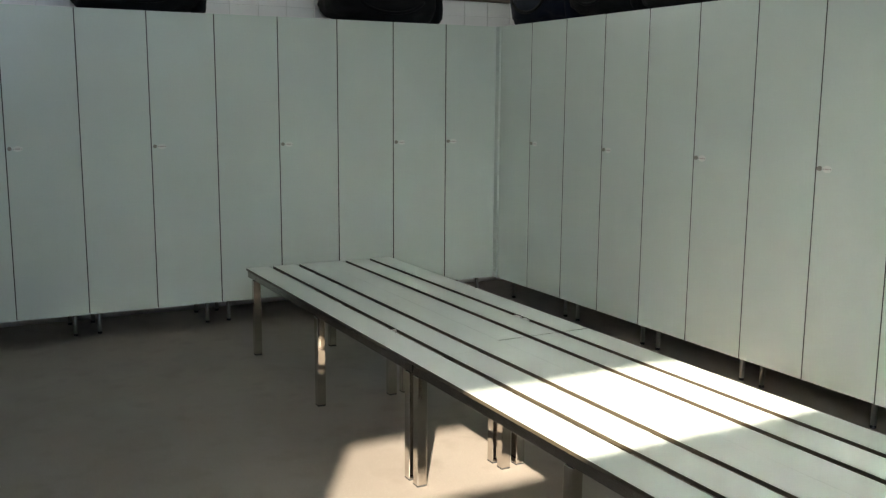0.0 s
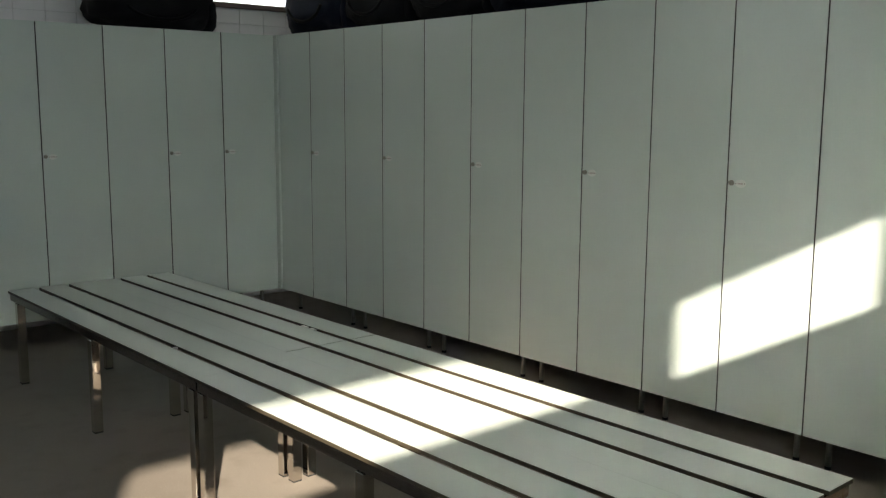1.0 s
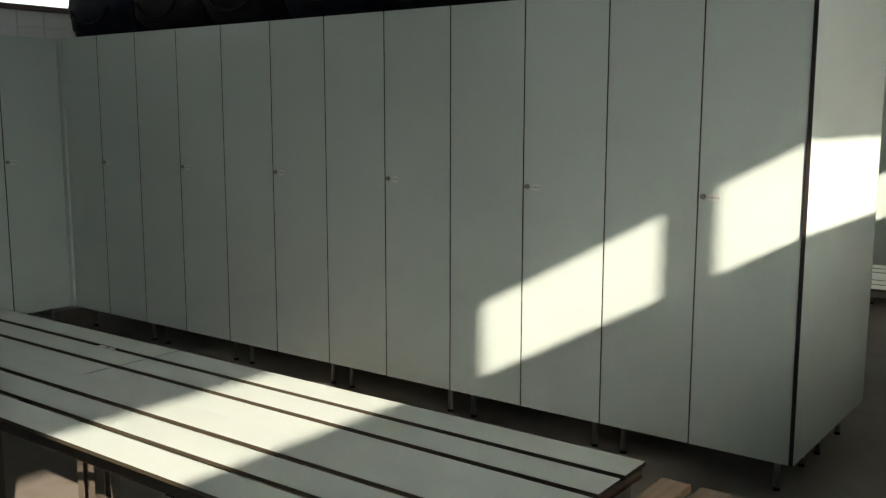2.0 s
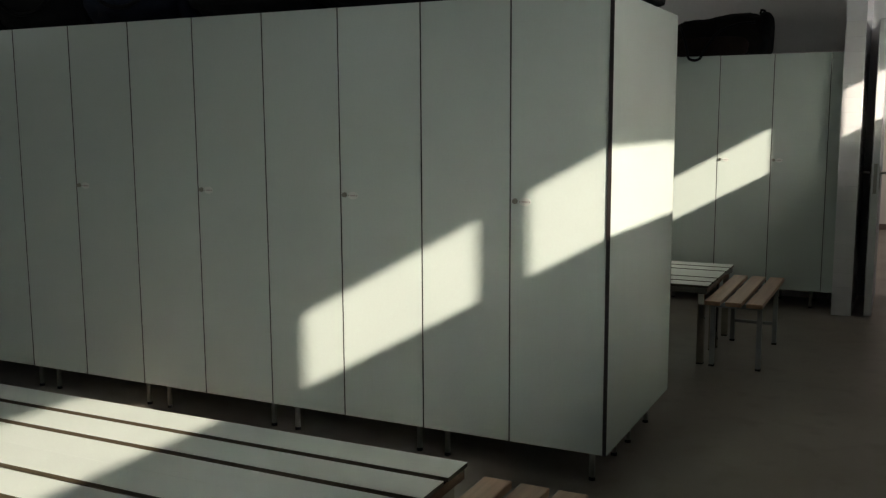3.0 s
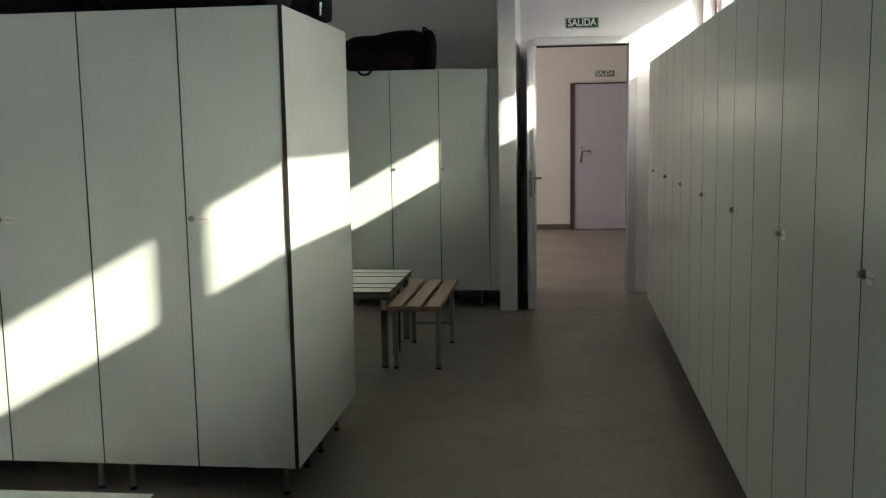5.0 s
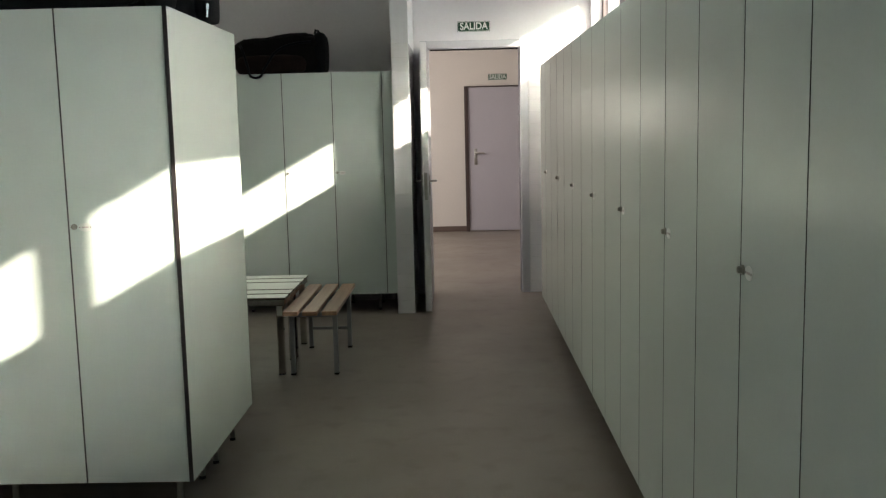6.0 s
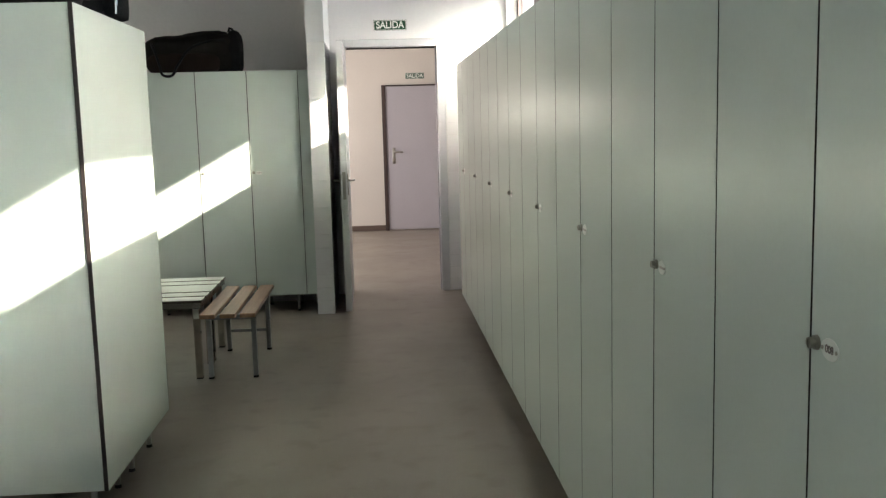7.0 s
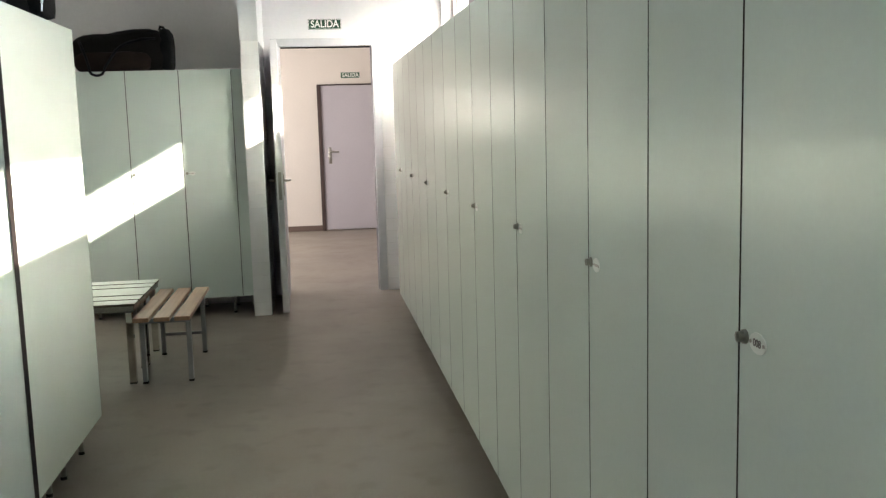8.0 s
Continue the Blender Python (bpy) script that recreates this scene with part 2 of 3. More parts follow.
# north side: a grey wall behind the short lockers, a tiled pier and the wall with the doorway
slab("wall_north_west", boxed(X_W, -0.27, 8.27, 8.72, 0, Z_C), WALL_GREY, "grey painted wall above the lockers", "wall")
bm = box(bmesh.new(), -0.27, -0.03, 8.522, 8.72, 0, Z_C)
box(bm, -0.03, 0.835, 8.522, 8.72, 2.215, Z_C)
box(bm, 0.835, X_E + 0.25, 8.522, 8.72, 0, Z_C)
slab("wall_north_east", bm, WALL, "white wall with the open doorway to the corridor", "wall")
pier = slab("pier", box(box(bmesh.new(), -0.264, -0.136, 7.623, 8.522, 0, 2.162), -0.27, -0.13, 7.617, 8.522, 2.162, Z_C), GROUT,
            "tiled end pier with white paint above", "pier")
pier.data.materials.append(WALL)
for p in pier.data.polygons:
    if p.center.z > 2.163:
        p.material_index = 1
# corridor beyond
slab("wall_corridor_north", boxed(-2.0, 3.2, 13.7, 13.9, 0, Z_C), WALL_CREAM, "cream corridor wall with a closed door", "wall")
slab("wall_corridor_east", boxed(3.05, 3.25, 8.72, 13.9, 0, Z_C), WALL_CREAM, "cream corridor side wall", "wall")
bm = box(bmesh.new(), -2.2, -2.0, 8.72, 13.9, 0, 0.95)
box(bm, -2.2, -2.0, 8.72, 13.9, 2.35, Z_C)
box(bm, -2.2, -2.0, 8.72, 9.5, 0.95, 2.35), box(bm, -2.2, -2.0, 13.1, 13.9, 0.95, 2.35)
slab("wall_corridor_west", bm, WALL_CREAM, "cream corridor side wall with a window opening", "wall")
slab("wall_corridor_south", boxed(X_E + 0.25, 3.25, 8.522, 8.72, 0, Z_C), WALL_CREAM, "cream corridor wall", "wall")
slab("baseboard", boxed(-2.0, 0.36, 13.686, 13.7, 0, 0.075, bevel=0.004), SKIRT, "dark brown skirting board along the corridor wall", "skirting")


def ribbon_window(name, x, y0, y1, z0, z1, mullions, half=0.05, foot=0.04):
    """A framed strip of panes in the opening of a wall along y."""
    w = thing(name, "high ribbon window in dark aluminium frames", "window", kind="structure")
    for a, b, c, d in ((y0, y1, z0, z0 + foot), (y0, y1, z1 - 0.06, z1)):
        part("window_rail", boxed(x, x + 0.05, a, b, c, d, bevel=0.003), ALU, w)
    cuts = [y0 + 0.025, *mullions, y1 - 0.025]
    for i, c in enumerate(cuts):
        h = 0.025 if i in (0, len(cuts) - 1) else half
        part("window_post", boxed(x, x + 0.05, c - h, c + h, z0 + foot, z1 - 0.06, bevel=0.003), ALU, w)
    for a, b in zip(cuts, cuts[1:]):
        g = part("pane", boxed(x + 0.022, x + 0.028, a + 0.02, b - 0.02, z0 + foot, z1 - 0.06), GLASS, w)
        g.visible_shadow = False
    return w


for i, (a, b) in enumerate(EAST):
    ribbon_window(f"window_{i + 1}", X_E + 0.09, a, b, 2.188, 2.722, ((), (1.941,), (6.456, 7.5))[i], (0.05, 0.056, 0.088)[i], (0.045, 0.078, 0.061)[i])
# window_4 is the unseen, added window that goes with the southern fill lamp
for i, (a, b) in enumerate(WEST):
    ribbon_window(f"window_{i + 4}", X_W - 0.14, a, b, 2.19, 2.70, ((-5.1, -3.8), (2.5, 3.36), (6.8,))[i])
tagged(new("window_sill", mesh_of("window_sill", boxed(X_W - 0.09, X_W + 0.03, 1.2, 5.0, 2.178, 2.214, bevel=0.004), SKIRT)),
       "dark purple-brown sill below the west windows", "window sill", kind="structure")


# ---------------------------------------------------------------- doors
def lever(bm, x, y, z, way, out):
    """A lever handle with its rose, on a door face that looks along way (x or y)."""
    if out == "x":
        box(bm, x, x + 0.008 * way, y - 0.02, y + 0.02, z - 0.12, z + 0.05, bevel=0.002)
        tube_path(bm, [(x, y, z), (x + 0.04 * way, y, z), (x + 0.052 * way, y + 0.012, z), (x + 0.054 * way, y + 0.12, z - 0.004)], 0.010)
    else:
        box(bm, x - 0.022, x + 0.022, y + 0.008 * way, y, z - 0.17, z + 0.06, bevel=0.002)
        tube_path(bm, [(x, y, z), (x, y + 0.045 * way, z), (x + 0.014, y + 0.055 * way, z), (x + 0.13, y + 0.056 * way, z - 0.004)], 0.011)
    return bm


door = thing("door_1", "grey painted door standing open against the tiled pier", "door", kind="structure")
door.matrix_basis = pose(-0.002, 8.500, 0, 0, 0, 0.6)
part("leaf", boxed(-0.05, 0, -0.84, 0, 0.008, 2.17, bevel=0.002), DOOR_PAINT, door)
part("door_edge", boxed(-0.051, 0.001, -0.848, -0.84, 0.008, 2.17, bevel=0.001), WALL, door, "white lipping along the door's closing edge")
part("lever_handle", lever(bmesh.new(), 0.0, -0.78, 1.07, 1, "x"), SATIN, door, "satin steel lever handle", True)
part("lever_handle", lever(bmesh.new(), -0.05, -0.78, 1.07, -1, "x"), SATIN, door, "satin steel lever handle", True)
part("lock_plate", boxed(-0.037, -0.013, -0.8505, -0.848, 0.92, 1.14, bevel=0.0005), SATIN, door, "steel lock plate")
for z in (0.25, 1.1, 1.95):
    part("hinge", rod(bmesh.new(), (-0.02, 0.012, z), (-0.02, 0.012, z + 0.09), 0.008), SATIN, door, "steel hinge")
frame_1 = thing("door_frame", "grey metal door frame round the open doorway", "door frame", kind="structure")
part("jamb", boxed(0.805, 0.875, 8.505, 8.725, 0, 2.255, bevel=0.004), FRAME_METAL, frame_1)
part("jamb", boxed(-0.075, 0.0, 8.505, 8.725, 0, 2.255, bevel=0.004), FRAME_METAL, frame_1)
part("head", boxed(0.0, 0.805, 8.507, 8.725, 2.185, 2.253, bevel=0.004), FRAME_METAL, frame_1)
part("seal", boxed(0.012, 0.793, 8.585, 8.600, 2.173, 2.1848, bevel=0.002), RUBBER, frame_1, "dark rubber seal under the head")
part("seal", boxed(0.7935, 0.8048, 8.585, 8.600, 0.0, 2.1848, bevel=0.002), DOOR_PAINT, frame_1, "grey seal along the jamb")

door2 = thing("door_2", "closed lavender-grey door at the corridor's end", "door", kind="structure")
part("leaf", boxed(0.40, 1.30, 13.655, 13.694, 0.01, 2.06, bevel=0.003), DOOR_PAINT, door2)
part("lever_handle", lever(bmesh.new(), 0.497, 13.655, 1.13, -1, "y"), SATIN, door2, "satin steel lever handle on a long plate", True)
frame_2 = thing("door_frame", "dark brown frame round the closed corridor door", "door frame", kind="structure")
part("jamb", boxed(0.345, 0.398, 13.63, 13.698, 0, 2.078, bevel=0.003), FRAME_BROWN, frame_2)
part("jamb", boxed(1.302, 1.355, 13.63, 13.698, 0, 2.078, bevel=0.003), FRAME_BROWN, frame_2)
part("head", boxed(0.398, 1.302, 13.645, 13.698, 2.063, 2.078, bevel=0.003), FRAME_BROWN, frame_2)


def exit_sign(x, y, z, w, h):
    s = thing("exit_sign", "green exit sign with white letters reading SALIDA", "sign", "exit signs")
    s.location = (x, y, z)
    part("plate", boxed(-w / 2, w / 2, -0.006, 0, -h / 2, h / 2, bevel=0.001), GREEN, s)
    e = 0.003
    bm = bmesh.new()
    box(bm, -w / 2 + e, w / 2 - e, -0.0066, -0.006, h / 2 - 2 * e, h / 2 - e), box(bm, -w / 2 + e, w / 2 - e, -0.0066, -0.006, -h / 2 + e, -h / 2 + 2 * e)
    box(bm, -w / 2 + e, -w / 2 + 2 * e, -0.0066, -0.006, -h / 2 + 2 * e, h / 2 - 2 * e), box(bm, w / 2 - 2 * e, w / 2 - e, -0.0066, -0.006, -h / 2 + 2 * e, h / 2 - 2 * e)
    part("border", bm, WHITE_INK, s, "thin white border")
    lettering("letters", "SALIDA", h * 0.96, WHITE_INK, s, pose(0, -0.0068, 0, 90) @ Matrix.Diagonal((0.88, 1, 1, 1)))
    return s


exit_sign(0.404, 8.520, 2.371, 0.285, 0.088)
exit_sign(0.828, 13.698, 2.203, 0.27, 0.085)


# ---------------------------------------------------------------- lockers
PITCH, Z0, Z1, DEPTH = 0.4025, 0.15, 1.955, 0.516


def locker(doors, locked, label, depth=DEPTH, text=""):
    """A locker unit: x along its face, y into its depth, the doors' faces at y = 0."""
    w = doors * PITCH
    u = thing("locker", label, "locker", "wall of lockers")
    part("body", boxed(0.002, w - 0.002, 0.022, depth, Z0, Z1), LAMINATE, u)
    part("front_frame", boxed(0.0, w, 0.0175, 0.0218, Z0 + 0.002, Z1 - 0.002), DARK_FRAME, u, "dark frame behind the doors")
    for i in range(doors):
        a, b = i * PITCH + 0.0030, (i + 1) * PITCH - 0.0030
        d = part("door", boxed(a, b, 0.0, 0.0135, Z0, Z1), LAMINATE, u)
        d.data.materials.append(CORE)
        for p in d.data.polygons:
            p.material_index = int(abs(p.normal.y) < 0.5)
        if i == locked:
            bm = rod(bmesh.new(), (a + 0.018, 0.0, 1.153), (a + 0.018, -0.005, 1.153), 0.0118, 20, 0.0110)
            rod(bm, (a + 0.018, -0.005, 1.153), (a + 0.018, -0.0135, 1.153), 0.0085, 18)
            box(bm, a + 0.0168, a + 0.0192, -0.0155, -0.0135, 1.147, 1.159, bevel=0.0008)
            part("lock", bm, LOCK_METAL, d, "small steel cam lock")
            bm = bmesh.new()
            bmesh.ops.create_cone(bm, cap_ends=True, segments=28, radius1=1, radius2=0.97, depth=0.0016,
                                  matrix=Matrix.Translation((a + 0.060, -0.0008, 1.151)) @ pose(0, 0, 0, 90) @ Matrix.Diagonal((0.027, 0.0165, 1, 1)))
            part("number_plate", bm, PLATE, d, "oval white number plate")
            for s in (-0.021, 0.021):
                part("rivet", rod(bmesh.new(), (a + 0.060 + s, -0.0016, 1.151), (a + 0.060 + s, -0.003, 1.151), 0.003, 10), SATIN, d, "small steel rivet")
            if text:
                lettering("number", text, 0.0165, INK, d, pose(a + 0.060, -0.0021, 1.151, 90))
            else:
                part("number", boxed(a + 0.047, a + 0.073, -0.0021, -0.0016, 1.148, 1.154), FAINT_INK, d, "dark printed number bar")
    for x in (0.065, w - 0.075):
        for y in (0.105, depth - 0.092):
            leg = part("leg", rod(bmesh.new(), (x, y, 0.014), (x, y, Z0), 0.0125, 14), LEG_STEEL, u, "round steel leg", True)
            part("foot", rod(bmesh.new(), (x, y, 0.0), (x, y, 0.014), 0.0140, 14, 0.0126), RUBBER, leg, "black rubber foot")
    return u


PLAIN = "pale green laminate locker with two closed doors on steel legs"
unit = locker(2, 1, PLAIN)
unit.matrix_basis = pose(-0.82 - 2 * PITCH, 3.593, 0)
for i in range(1, 6):
    copy_thing(unit, pose(-0.82 - 2 * PITCH * (i + 1), 3.593, 0))
for i in range(6):                                               # the row behind, back to back
    copy_thing(unit, pose(-0.82 - 2 * PITCH * i, 4.631, 0, 0, 0, 180))
for i in range(-4, 3):                                           # west row
    copy_thing(unit, pose(-5.694, 0.76 + 2 * PITCH * i, 0, 0, 0, 90))
for i in range(13):                                              # east row
    if i != 7:
        copy_thing(unit, pose(0.893, 7.4925 - 2 * PITCH * i, 0, 0, 0, -90))
numbered = locker(2, 1, "pale green laminate locker with number plate 008", text="008")
numbered.matrix_basis = pose(0.893, 7.4925 - 2 * PITCH * 7, 0, 0, 0, -90)
single = locker(1, 0, "narrow pale green laminate locker with one closed door")
single.matrix_basis = pose(-5.694, 3.175, 0, 0, 0, 90)
copy_thing(single, pose(-0.7595, 7.719, 0))
for i in range(6):                                               # north row
    copy_thing(unit, pose(-0.7595 - 2 * PITCH * (i + 1), 7.719, 0))


def filler(name, x0, x1, y0, y1, label):
    f = thing(name, label, "panel")
    f.location = ((x0 + x1) / 2, (y0 + y1) / 2, 0)
    w, d = (x1 - x0) / 2, (y1 - y0) / 2
    part("panel", boxed(-w, w, -d, d, Z0, Z1, bevel=0.0012), LAMINATE, f)
    part("leg", rod(bmesh.new(), (0, d - 0.03, 0.0), (0, d - 0.03, Z0), 0.0125), LEG_STEEL, f, "round steel leg")
    return f


filler("filler_panel", -5.7, -5.6515, 3.579, 4.05, "narrow pale green corner strip between locker rows")
filler("filler_panel", -0.3555, -0.272, 7.7205, 8.20, "narrow pale green strip between lockers and tiled pier")
end = thing("end_panel", "pale green side panel closing the double row of lockers", "panel", "wall of lockers")
end.location = (-0.818, 3.588, 0)
part("panel", boxed(0, 0.0125, 0.0035, 1.045, Z0, Z1, bevel=0.0008), LAMINATE, end)
part("edge", boxed(-0.0015, 0.0125, -0.001, 0.0033, Z0, Z1), CORE, end, "black edge of the laminate panel")
part("edge", boxed(-0.0015, 0.0125, 1.0453, 1.0485, Z0, Z1), CORE, end, "black edge of the laminate panel")


# ---------------------------------------------------------------- benches
def bench(x0, x1, y0, legs, label, turn=0.0, glints=(), z=0.485, width=0.4505):
    """A slatted bench along x: three laminate boards on a steel frame."""
    b = thing("bench", label, "bench", "slatted benches")
    b.matrix_basis = pose(x0, y0, 0, 0, 0, turn)
    w, gap = x1 - x0, 0.029
    board = (width - 2 * gap) / 3
    for i in range(3):
        a = i * (board + gap)
        s = part("slat", boxed(0.0, w, a, a + board, z - 0.0012, z, bevel=0.0003), BENCH_TOP, b)
        part("core", boxed(0.0, w, a, a + board, z - 0.0135, z - 0.0013), BENCH_CORE, s, "black edge of the laminate board")
    # added white bars: bright spots of sun between the boards, put in as colour
    for x, y, n in glints:
        part("spacer", boxed(x - x0, x - x0 + n, y - 0.009, y + 0.009, z - 0.010, z - 0.0004, bevel=0.001), GLINT_WHITE, b, "small white bar painted as a sun glint between the boards")
    for y in (0.006, width - 0.041):
        part("rail", boxed(0.006, w - 0.006, y, y + 0.035, z - 0.052, z - 0.0137, bevel=0.002), DARK_STEEL, b, "dull steel side rail")
    for x in (0.006, *[v - x0 - 0.02 for v in legs[1:-1]], w - 0.041):
        part("crossbar", boxed(x, x + 0.035, 0.0412, width - 0.0412, z - 0.05, z - 0.0137, bevel=0.002), DARK_STEEL, b)
    for x in legs:
        for y in (0.001, width - 0.075):
            lx = x - x0
            leg = part("leg", boxed(lx - 0.02, lx + 0.02, y, y + 0.04, 0.006, z - 0.0522, bevel=0.003, segments=2), STEEL, b, "polished square steel leg")
            part("foot", boxed(lx - 0.0195, lx + 0.0195, y + 0.0005, y + 0.0395, 0, 0.006, bevel=0.001), RUBBER, leg, "black rubber foot")
    return b


WHITE_BENCH = "pale laminate slatted bench on polished steel legs"
LEAN = 0.75                                                      # the rows stand a little askew
for y, cut, fore, aft in ((1.540, -2.8864, (-4.905, -3.905, -2.925), (-2.852, -1.885, -0.94)),
                          (1.9907, -3.0, (-4.905, -3.92), (-2.872, -1.885, -0.94))):
    bench(-5.02, cut, y, fore, WHITE_BENCH, LEAN, ((-3.35, 0.3043, 0.045), (-3.285, 0.3043, 0.04)) if cut < -2.95 else ((-3.352, 0.1457, 0.014),))
    bench(cut + (0.0004 if cut > -3 else 0.0055), -0.895, y + (cut + 5.02) * math.tan(radians(LEAN)), aft, WHITE_BENCH, LEAN)
for y in (5.745, 6.1957):
    bench(-4.80, -2.80, y, (-4.7, -3.8, -2.9), WHITE_BENCH)
    bench(-2.797, -0.832, y, (-2.7, -1.8, -0.87), WHITE_BENCH)


def wooden_bench(x0, x1, y0, y1, z=0.42):
    """A short bench of three varnished slats along y on a grey tube frame."""
    b = thing("wooden_bench", "short bench of three varnished pine slats on grey steel legs", "bench", "wooden benches")
    b.location = (x0, y0, 0)
    w, n = x1 - x0, y1 - y0
    gap = 0.028
    s = (w - 2 * gap) / 3
    for i in range(3):
        a = i * (s + gap)
        part("slat", boxed(a, a + s, 0, n, z - 0.026, z, bevel=0.004, segments=2), WOOD, b)
    la, lb = 0.13, n - 0.17
    for y in (la, lb):
        part("crossbar", boxed(0.012, w - 0.012, y - 0.015, y + 0.015, z - 0.056, z - 0.0262, bevel=0.002), PAINTED_STEEL, b)
        if y == lb:
            part("stretcher", boxed(0.043, w - 0.043, y - 0.01, y + 0.01, 0.13, 0.15, bevel=0.002), PAINTED_STEEL, b)
        for x in (0.015, w - 0.043):
            leg = part("leg", boxed(x, x + 0.028, y - 0.014, y + 0.014, 0.012, z - 0.0563, bevel=0.003), PAINTED_STEEL, b, "grey square steel leg")
            part("foot", boxed(x - 0.001, x + 0.029, y - 0.015, y + 0.015, 0, 0.012, bevel=0.002), RUBBER, leg, "black rubber foot")
    return b


wooden_bench(-0.825, -0.50, 5.61, 6.63)
wooden_bench(-0.880, -0.555, 1.50, 2.57)


# ---------------------------------------------------------------- bags on the lockers
def soft_body(bm, w, d, h, seed, sag=0.12, square=0.55, cols=60, rows=30, tilt=0.0):
    """A stuffed fabric body: a rounded box with folds and a flat base at z = 0."""
    rings = []

    def sq(v):
        return math.copysign(abs(v) ** square, v)

    for j in range(rows + 1):
        th = math.pi * j / rows
        ring = []
        for i in range(cols):
            ph = 2 * math.pi * i / cols
            x, y, z = sq(math.sin(th)) * sq(math.cos(ph)), sq(math.sin(th)) * sq(math.sin(ph)), -sq(math.cos(th))
            q = Vector((x * 2.3 + seed * 7.1, y * 2.3, z * 2.3))
            f = 1 + 0.09 * noise.noise(q) + 0.045 * noise.noise(q * 3.1) + 0.022 * noise.noise(Vector((q.x * 5, q.y * 9, q.z * 12)))
            top = 1 - sag * (0.5 + 0.5 * noise.noise(Vector((x * 1.6 + seed * 3, y, 5)))) - sag * x * math.sin(seed * 2.0) + tilt * x
            ring.append(bm.verts.new((x * w / 2 * f, y * d / 2 * f, max(0.0, (z * f * top + 0.92) * h / 1.92))))
        rings.append(ring)
    for a, b in zip(rings, rings[1:]):
        for i in range(cols):
            bm.faces.new((a[i], a[(i + 1) % cols], b[(i + 1) % cols], b[i]))
    bmesh.ops.remove_doubles(bm, verts=bm.verts, dist=0.0005)
    return bm


def sports_bag(x, y, w, d, h, turn, mat, seed, label, zipper=False, hang=False, sag=0.12, tilt=0.0):
    b = thing("sports_bag", label, "bag", "bags on the lockers")
    b.matrix_basis = pose(x, y, Z1 + 0.001, 0, 0, turn)
    part("body", soft_body(bmesh.new(), w, d, h, seed, sag, tilt=tilt), mat, b, smooth=True)
    if not hang:
        pts = [(w * 0.30 * math.cos(a), -d * 0.49 - 0.012, h * 0.52 + h * 0.34 * math.sin(a)) for a in np.linspace(3.5, 5.95, 14)]
        part("strap", tube_path(bmesh.new(), pts, 0.011), WEBBING, b, "black webbing carrying strap", True)
    pts = [(w * 0.36 * c, 0.03 * math.sin(3 * c), h * (0.985 - 0.10 * c * c) - (0.05 - 0.05 * c if hang else 0)) for c in np.linspace(-1, 1, 9)]
    part("zip", tube_path(bmesh.new(), pts, 0.006), WEBBING, b, "black zip along the top", True)
    part("end_pocket", soft_body(bmesh.new(), w * 0.10, d * 0.7, h * 0.62, seed + 3, 0.05, cols=16, rows=8), mat, b, smooth=True).location = (w * 0.47, 0, 0.01)
    if zipper:
        z = part("zip_pull", box(box(bmesh.new(), -0.006, 0.006, -0.003, 0.003, -0.012, 0.012, bevel=0.002), -0.004, 0.004, -0.002, 0.002, -0.045, -0.012, bevel=0.001),
                 CHROME, b, "bright metal zip pull")
        z.matrix_basis = pose(w * 0.47 + 0.032, -0.122, 0.064, 0, 8, 70) @ Matrix.Diagonal((1.35, 1.35, 1.0, 1))
    if hang:
        part("rolled_end", soft_body(bmesh.new(), 0.11, d * 0.82, h * 1.06, seed + 5, 0.06, square=0.6, cols=22, rows=14), BAG_BLACK, b, "rolled-up end of the bag", True).location = (w * 0.455, 0.0, 0.0)
        pts = [(-0.275, -0.17, 0.235), (-0.25, -0.205, 0.19), (-0.225, -0.222, 0.12), (-0.195, -0.262, 0.035),
               *[(-0.135 + 0.052 * math.cos(a), -0.279, 0.004 + 0.036 * math.sin(a)) for a in np.linspace(3.35, 6.07, 8)],
               (-0.072, -0.262, 0.035), (-0.035, -0.225, 0.10), (0.0, -0.215, 0.155), (0.045, -0.208, 0.195), (0.10, -0.20, 0.22), (0.20, -0.195, 0.245), (0.30, -0.18, 0.25)]
        part("strap", tube_path(bmesh.new(), pts, 0.0105), WEBBING, b, "black carrying strap sagging over the locker edge", True)
        part("front_pocket", soft_body(bmesh.new(), w * 0.74, 0.09, h * 0.48, seed + 8, 0.05, square=0.5, cols=24, rows=10), BAG_BROWN, b, "faded brown front pocket", True).location = (-0.03, -0.165, 0.0)
        part("tag", boxed(-0.33, -0.322, -0.212, -0.206, 0.07, 0.10, bevel=0.001), PLATE, b, "small white tag")
        part("side_handle", tube_path(bmesh.new(), [(w * 0.40, -0.03, h * 1.0), (w * 0.41, -0.03, h * 1.09), (w * 0.43, 0.02, h * 1.09), (w * 0.44, 0.03, h * 0.98)], 0.010), WEBBING, b, "short webbing grip", True)
    return b


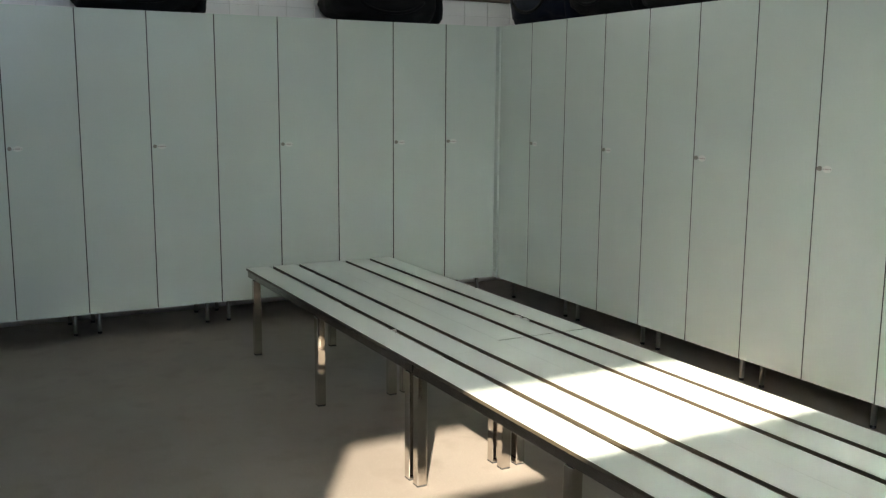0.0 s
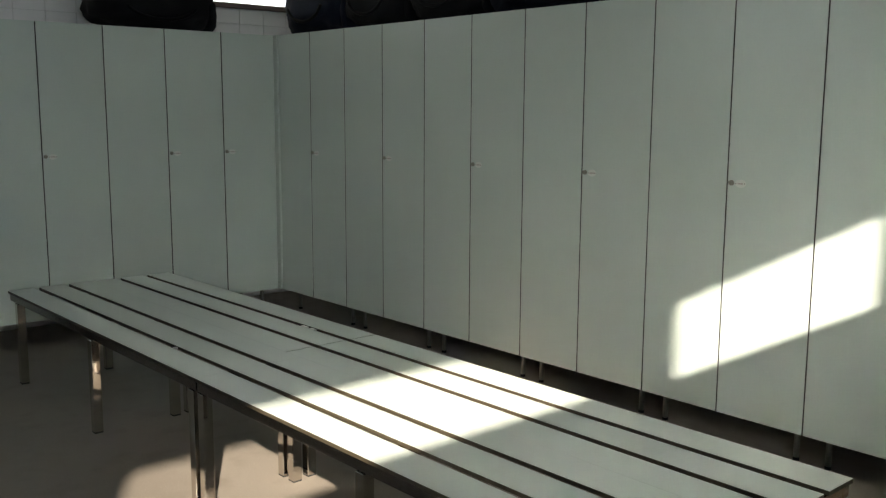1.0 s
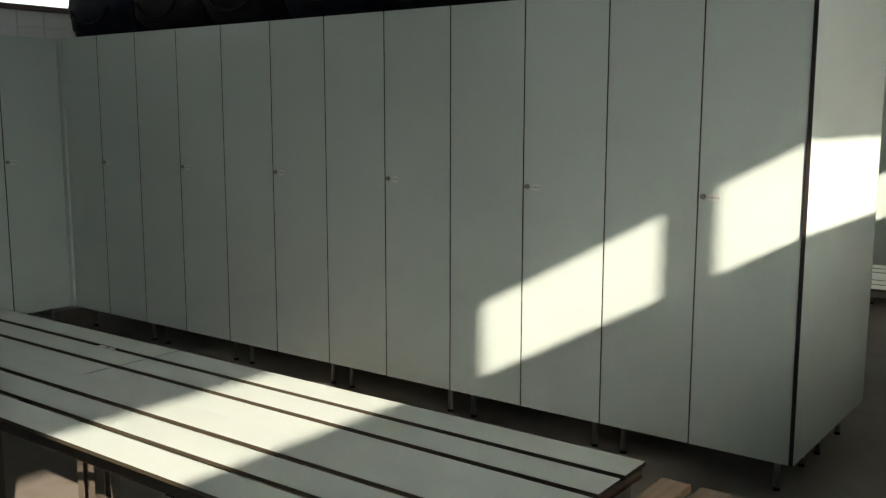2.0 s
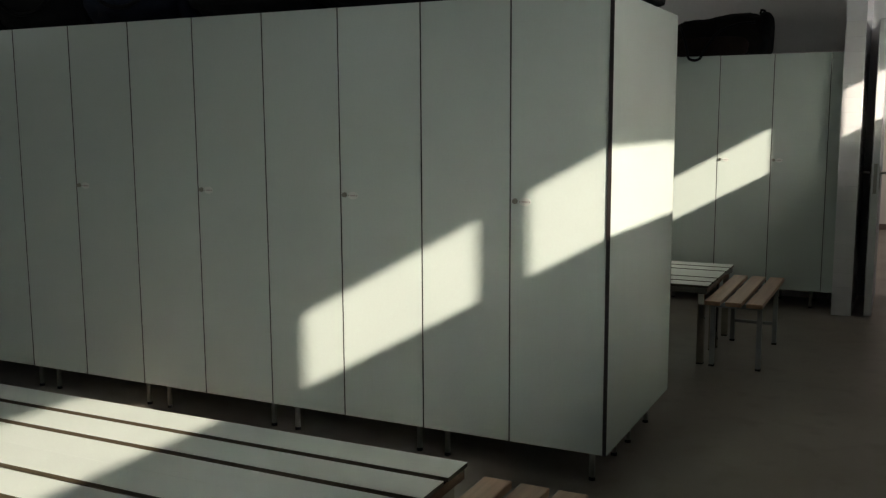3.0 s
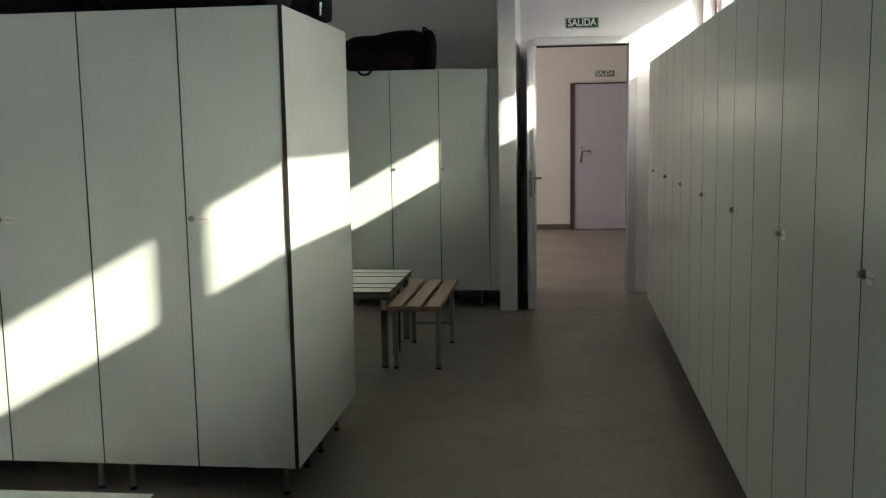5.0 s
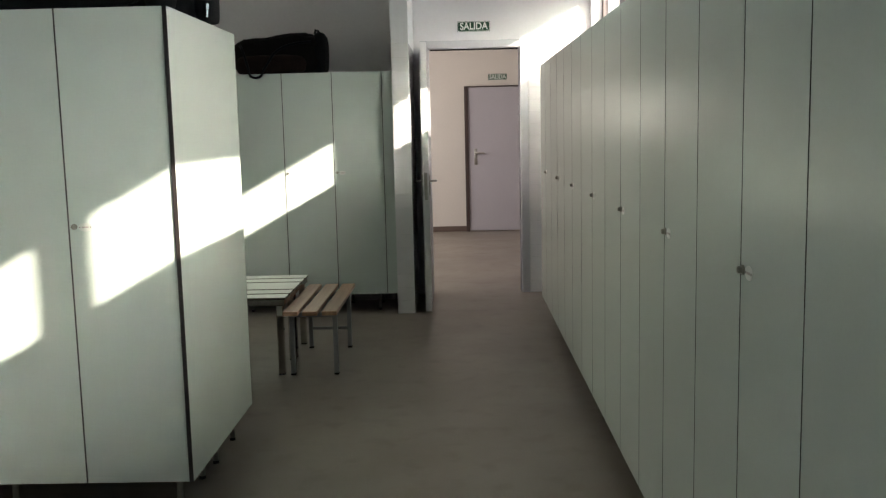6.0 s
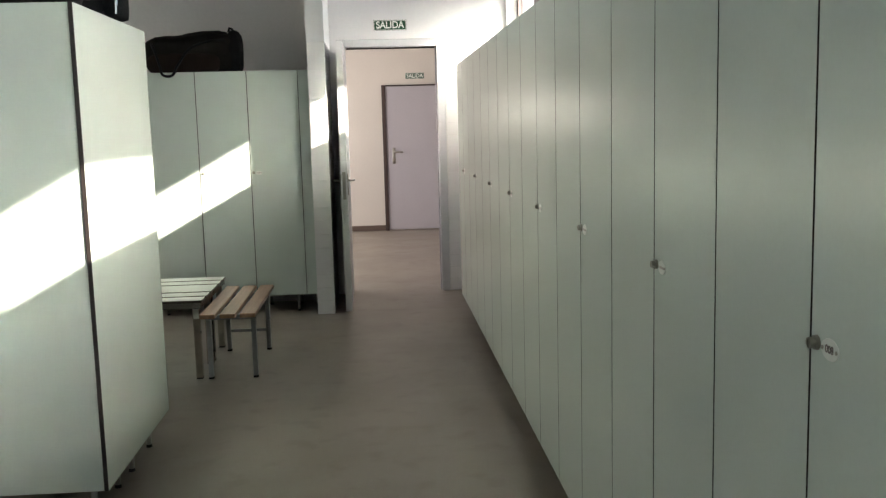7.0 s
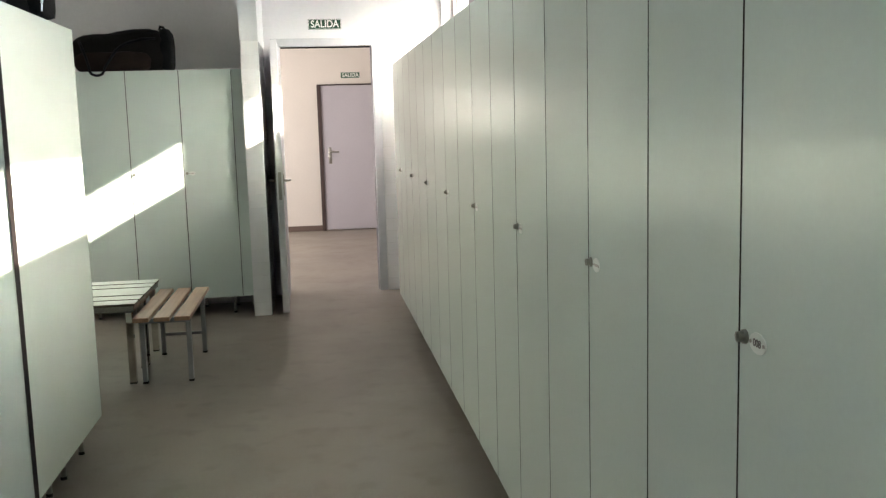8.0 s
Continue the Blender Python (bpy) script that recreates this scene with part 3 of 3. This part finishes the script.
BLACK = "stuffed black nylon sports bag lying on the lockers"
NAVY = "stuffed navy nylon sports bag lying on the lockers"
sports_bag(-5.97, 1.17, 0.78, 0.36, 0.34, 90, BAG_BLACK, 1, BLACK)
sports_bag(-5.97, 2.80, 0.84, 0.40, 0.36, 90, BAG_BLACK, 2, BLACK)
sports_bag(-5.97, -0.6, 0.8, 0.38, 0.36, 90, BAG_BLUE, 3, NAVY)
for i, (x, w, mat) in enumerate(((-5.36, 0.72, BAG_BLUE), (-4.66, 0.66, BAG_BLACK), (-3.98, 0.68, BAG_BLACK), (-3.30, 0.66, BAG_BLUE),
                                 (-2.62, 0.68, BAG_BLACK), (-1.95, 0.64, BAG_BLACK), (-1.25, 0.74, BAG_BLACK))):
    sports_bag(x, 3.84, w, 0.42, 0.42, 0, mat, 4 + i, NAVY if mat is BAG_BLUE else BLACK)
for i, (x, w) in enumerate(((-4.9, 0.8), (-3.9, 0.8), (-2.9, 0.8), (-2.0, 0.8))):
    sports_bag(x, 4.40, w, 0.40, 0.40, 0, BAG_BLACK, 14 + i, BLACK)
sports_bag(-1.136, 4.25, 0.66, 0.40, 0.38, 0, BAG_BLACK, 21, BLACK, zipper=True)
sports_bag(-1.225, 7.98, 0.78, 0.38, 0.325, 0, BAG_OLIVE, 9, "slouched dark olive canvas holdall lying on the lockers", hang=True, sag=0.12, tilt=0.12)


# ---------------------------------------------------------------- tiles
TW, TH, J = 0.20, 0.108, 0.003
tile_y = mesh_of("tile", boxed(-TW / 2 + J, TW / 2 - J, -0.006, 0, J / 2, TH - J / 2, bevel=0.0012), TILE)
tile_pier = mesh_of("tile", boxed(-0.068, 0.068, -0.006, 0, 0.0006, TH - 0.0006, bevel=0.0006), TILE)
tile_x = mesh_of("tile", boxed(0, 0.006, -TW / 2 + J, TW / 2 - J, J / 2, TH - J / 2, bevel=0.0012), TILE)
for r in range(20):
    piece("tile", tile_pier, pier, (-0.20, 7.623, r * TH))
    for c in range(4):
        piece("tile", tile_x, pier, (-0.136, 7.725 + c * TW, r * TH))
east_tiles = slab("tiled_strip_north", boxed(0.877, 1.43, 8.519, 8.5215, 0, 2.162), GROUT, "grouted tile backing beside the doorway", "tiling")
for r in range(20):
    for c in range(2):
        piece("tile", tile_y, east_tiles, (0.98 + c * TW, 8.519, r * TH))
west_tiles = slab("tiled_strip_west", boxed(-6.2195, -6.217, -0.2, 5.0, 1.62, 2.176), GROUT, "grouted tile backing along the west wall", "tiling")
for r in range(5):
    for c in range(26):
        piece("tile", tile_x, west_tiles, (-6.217, -0.1 + c * TW, 1.634 + r * TH))
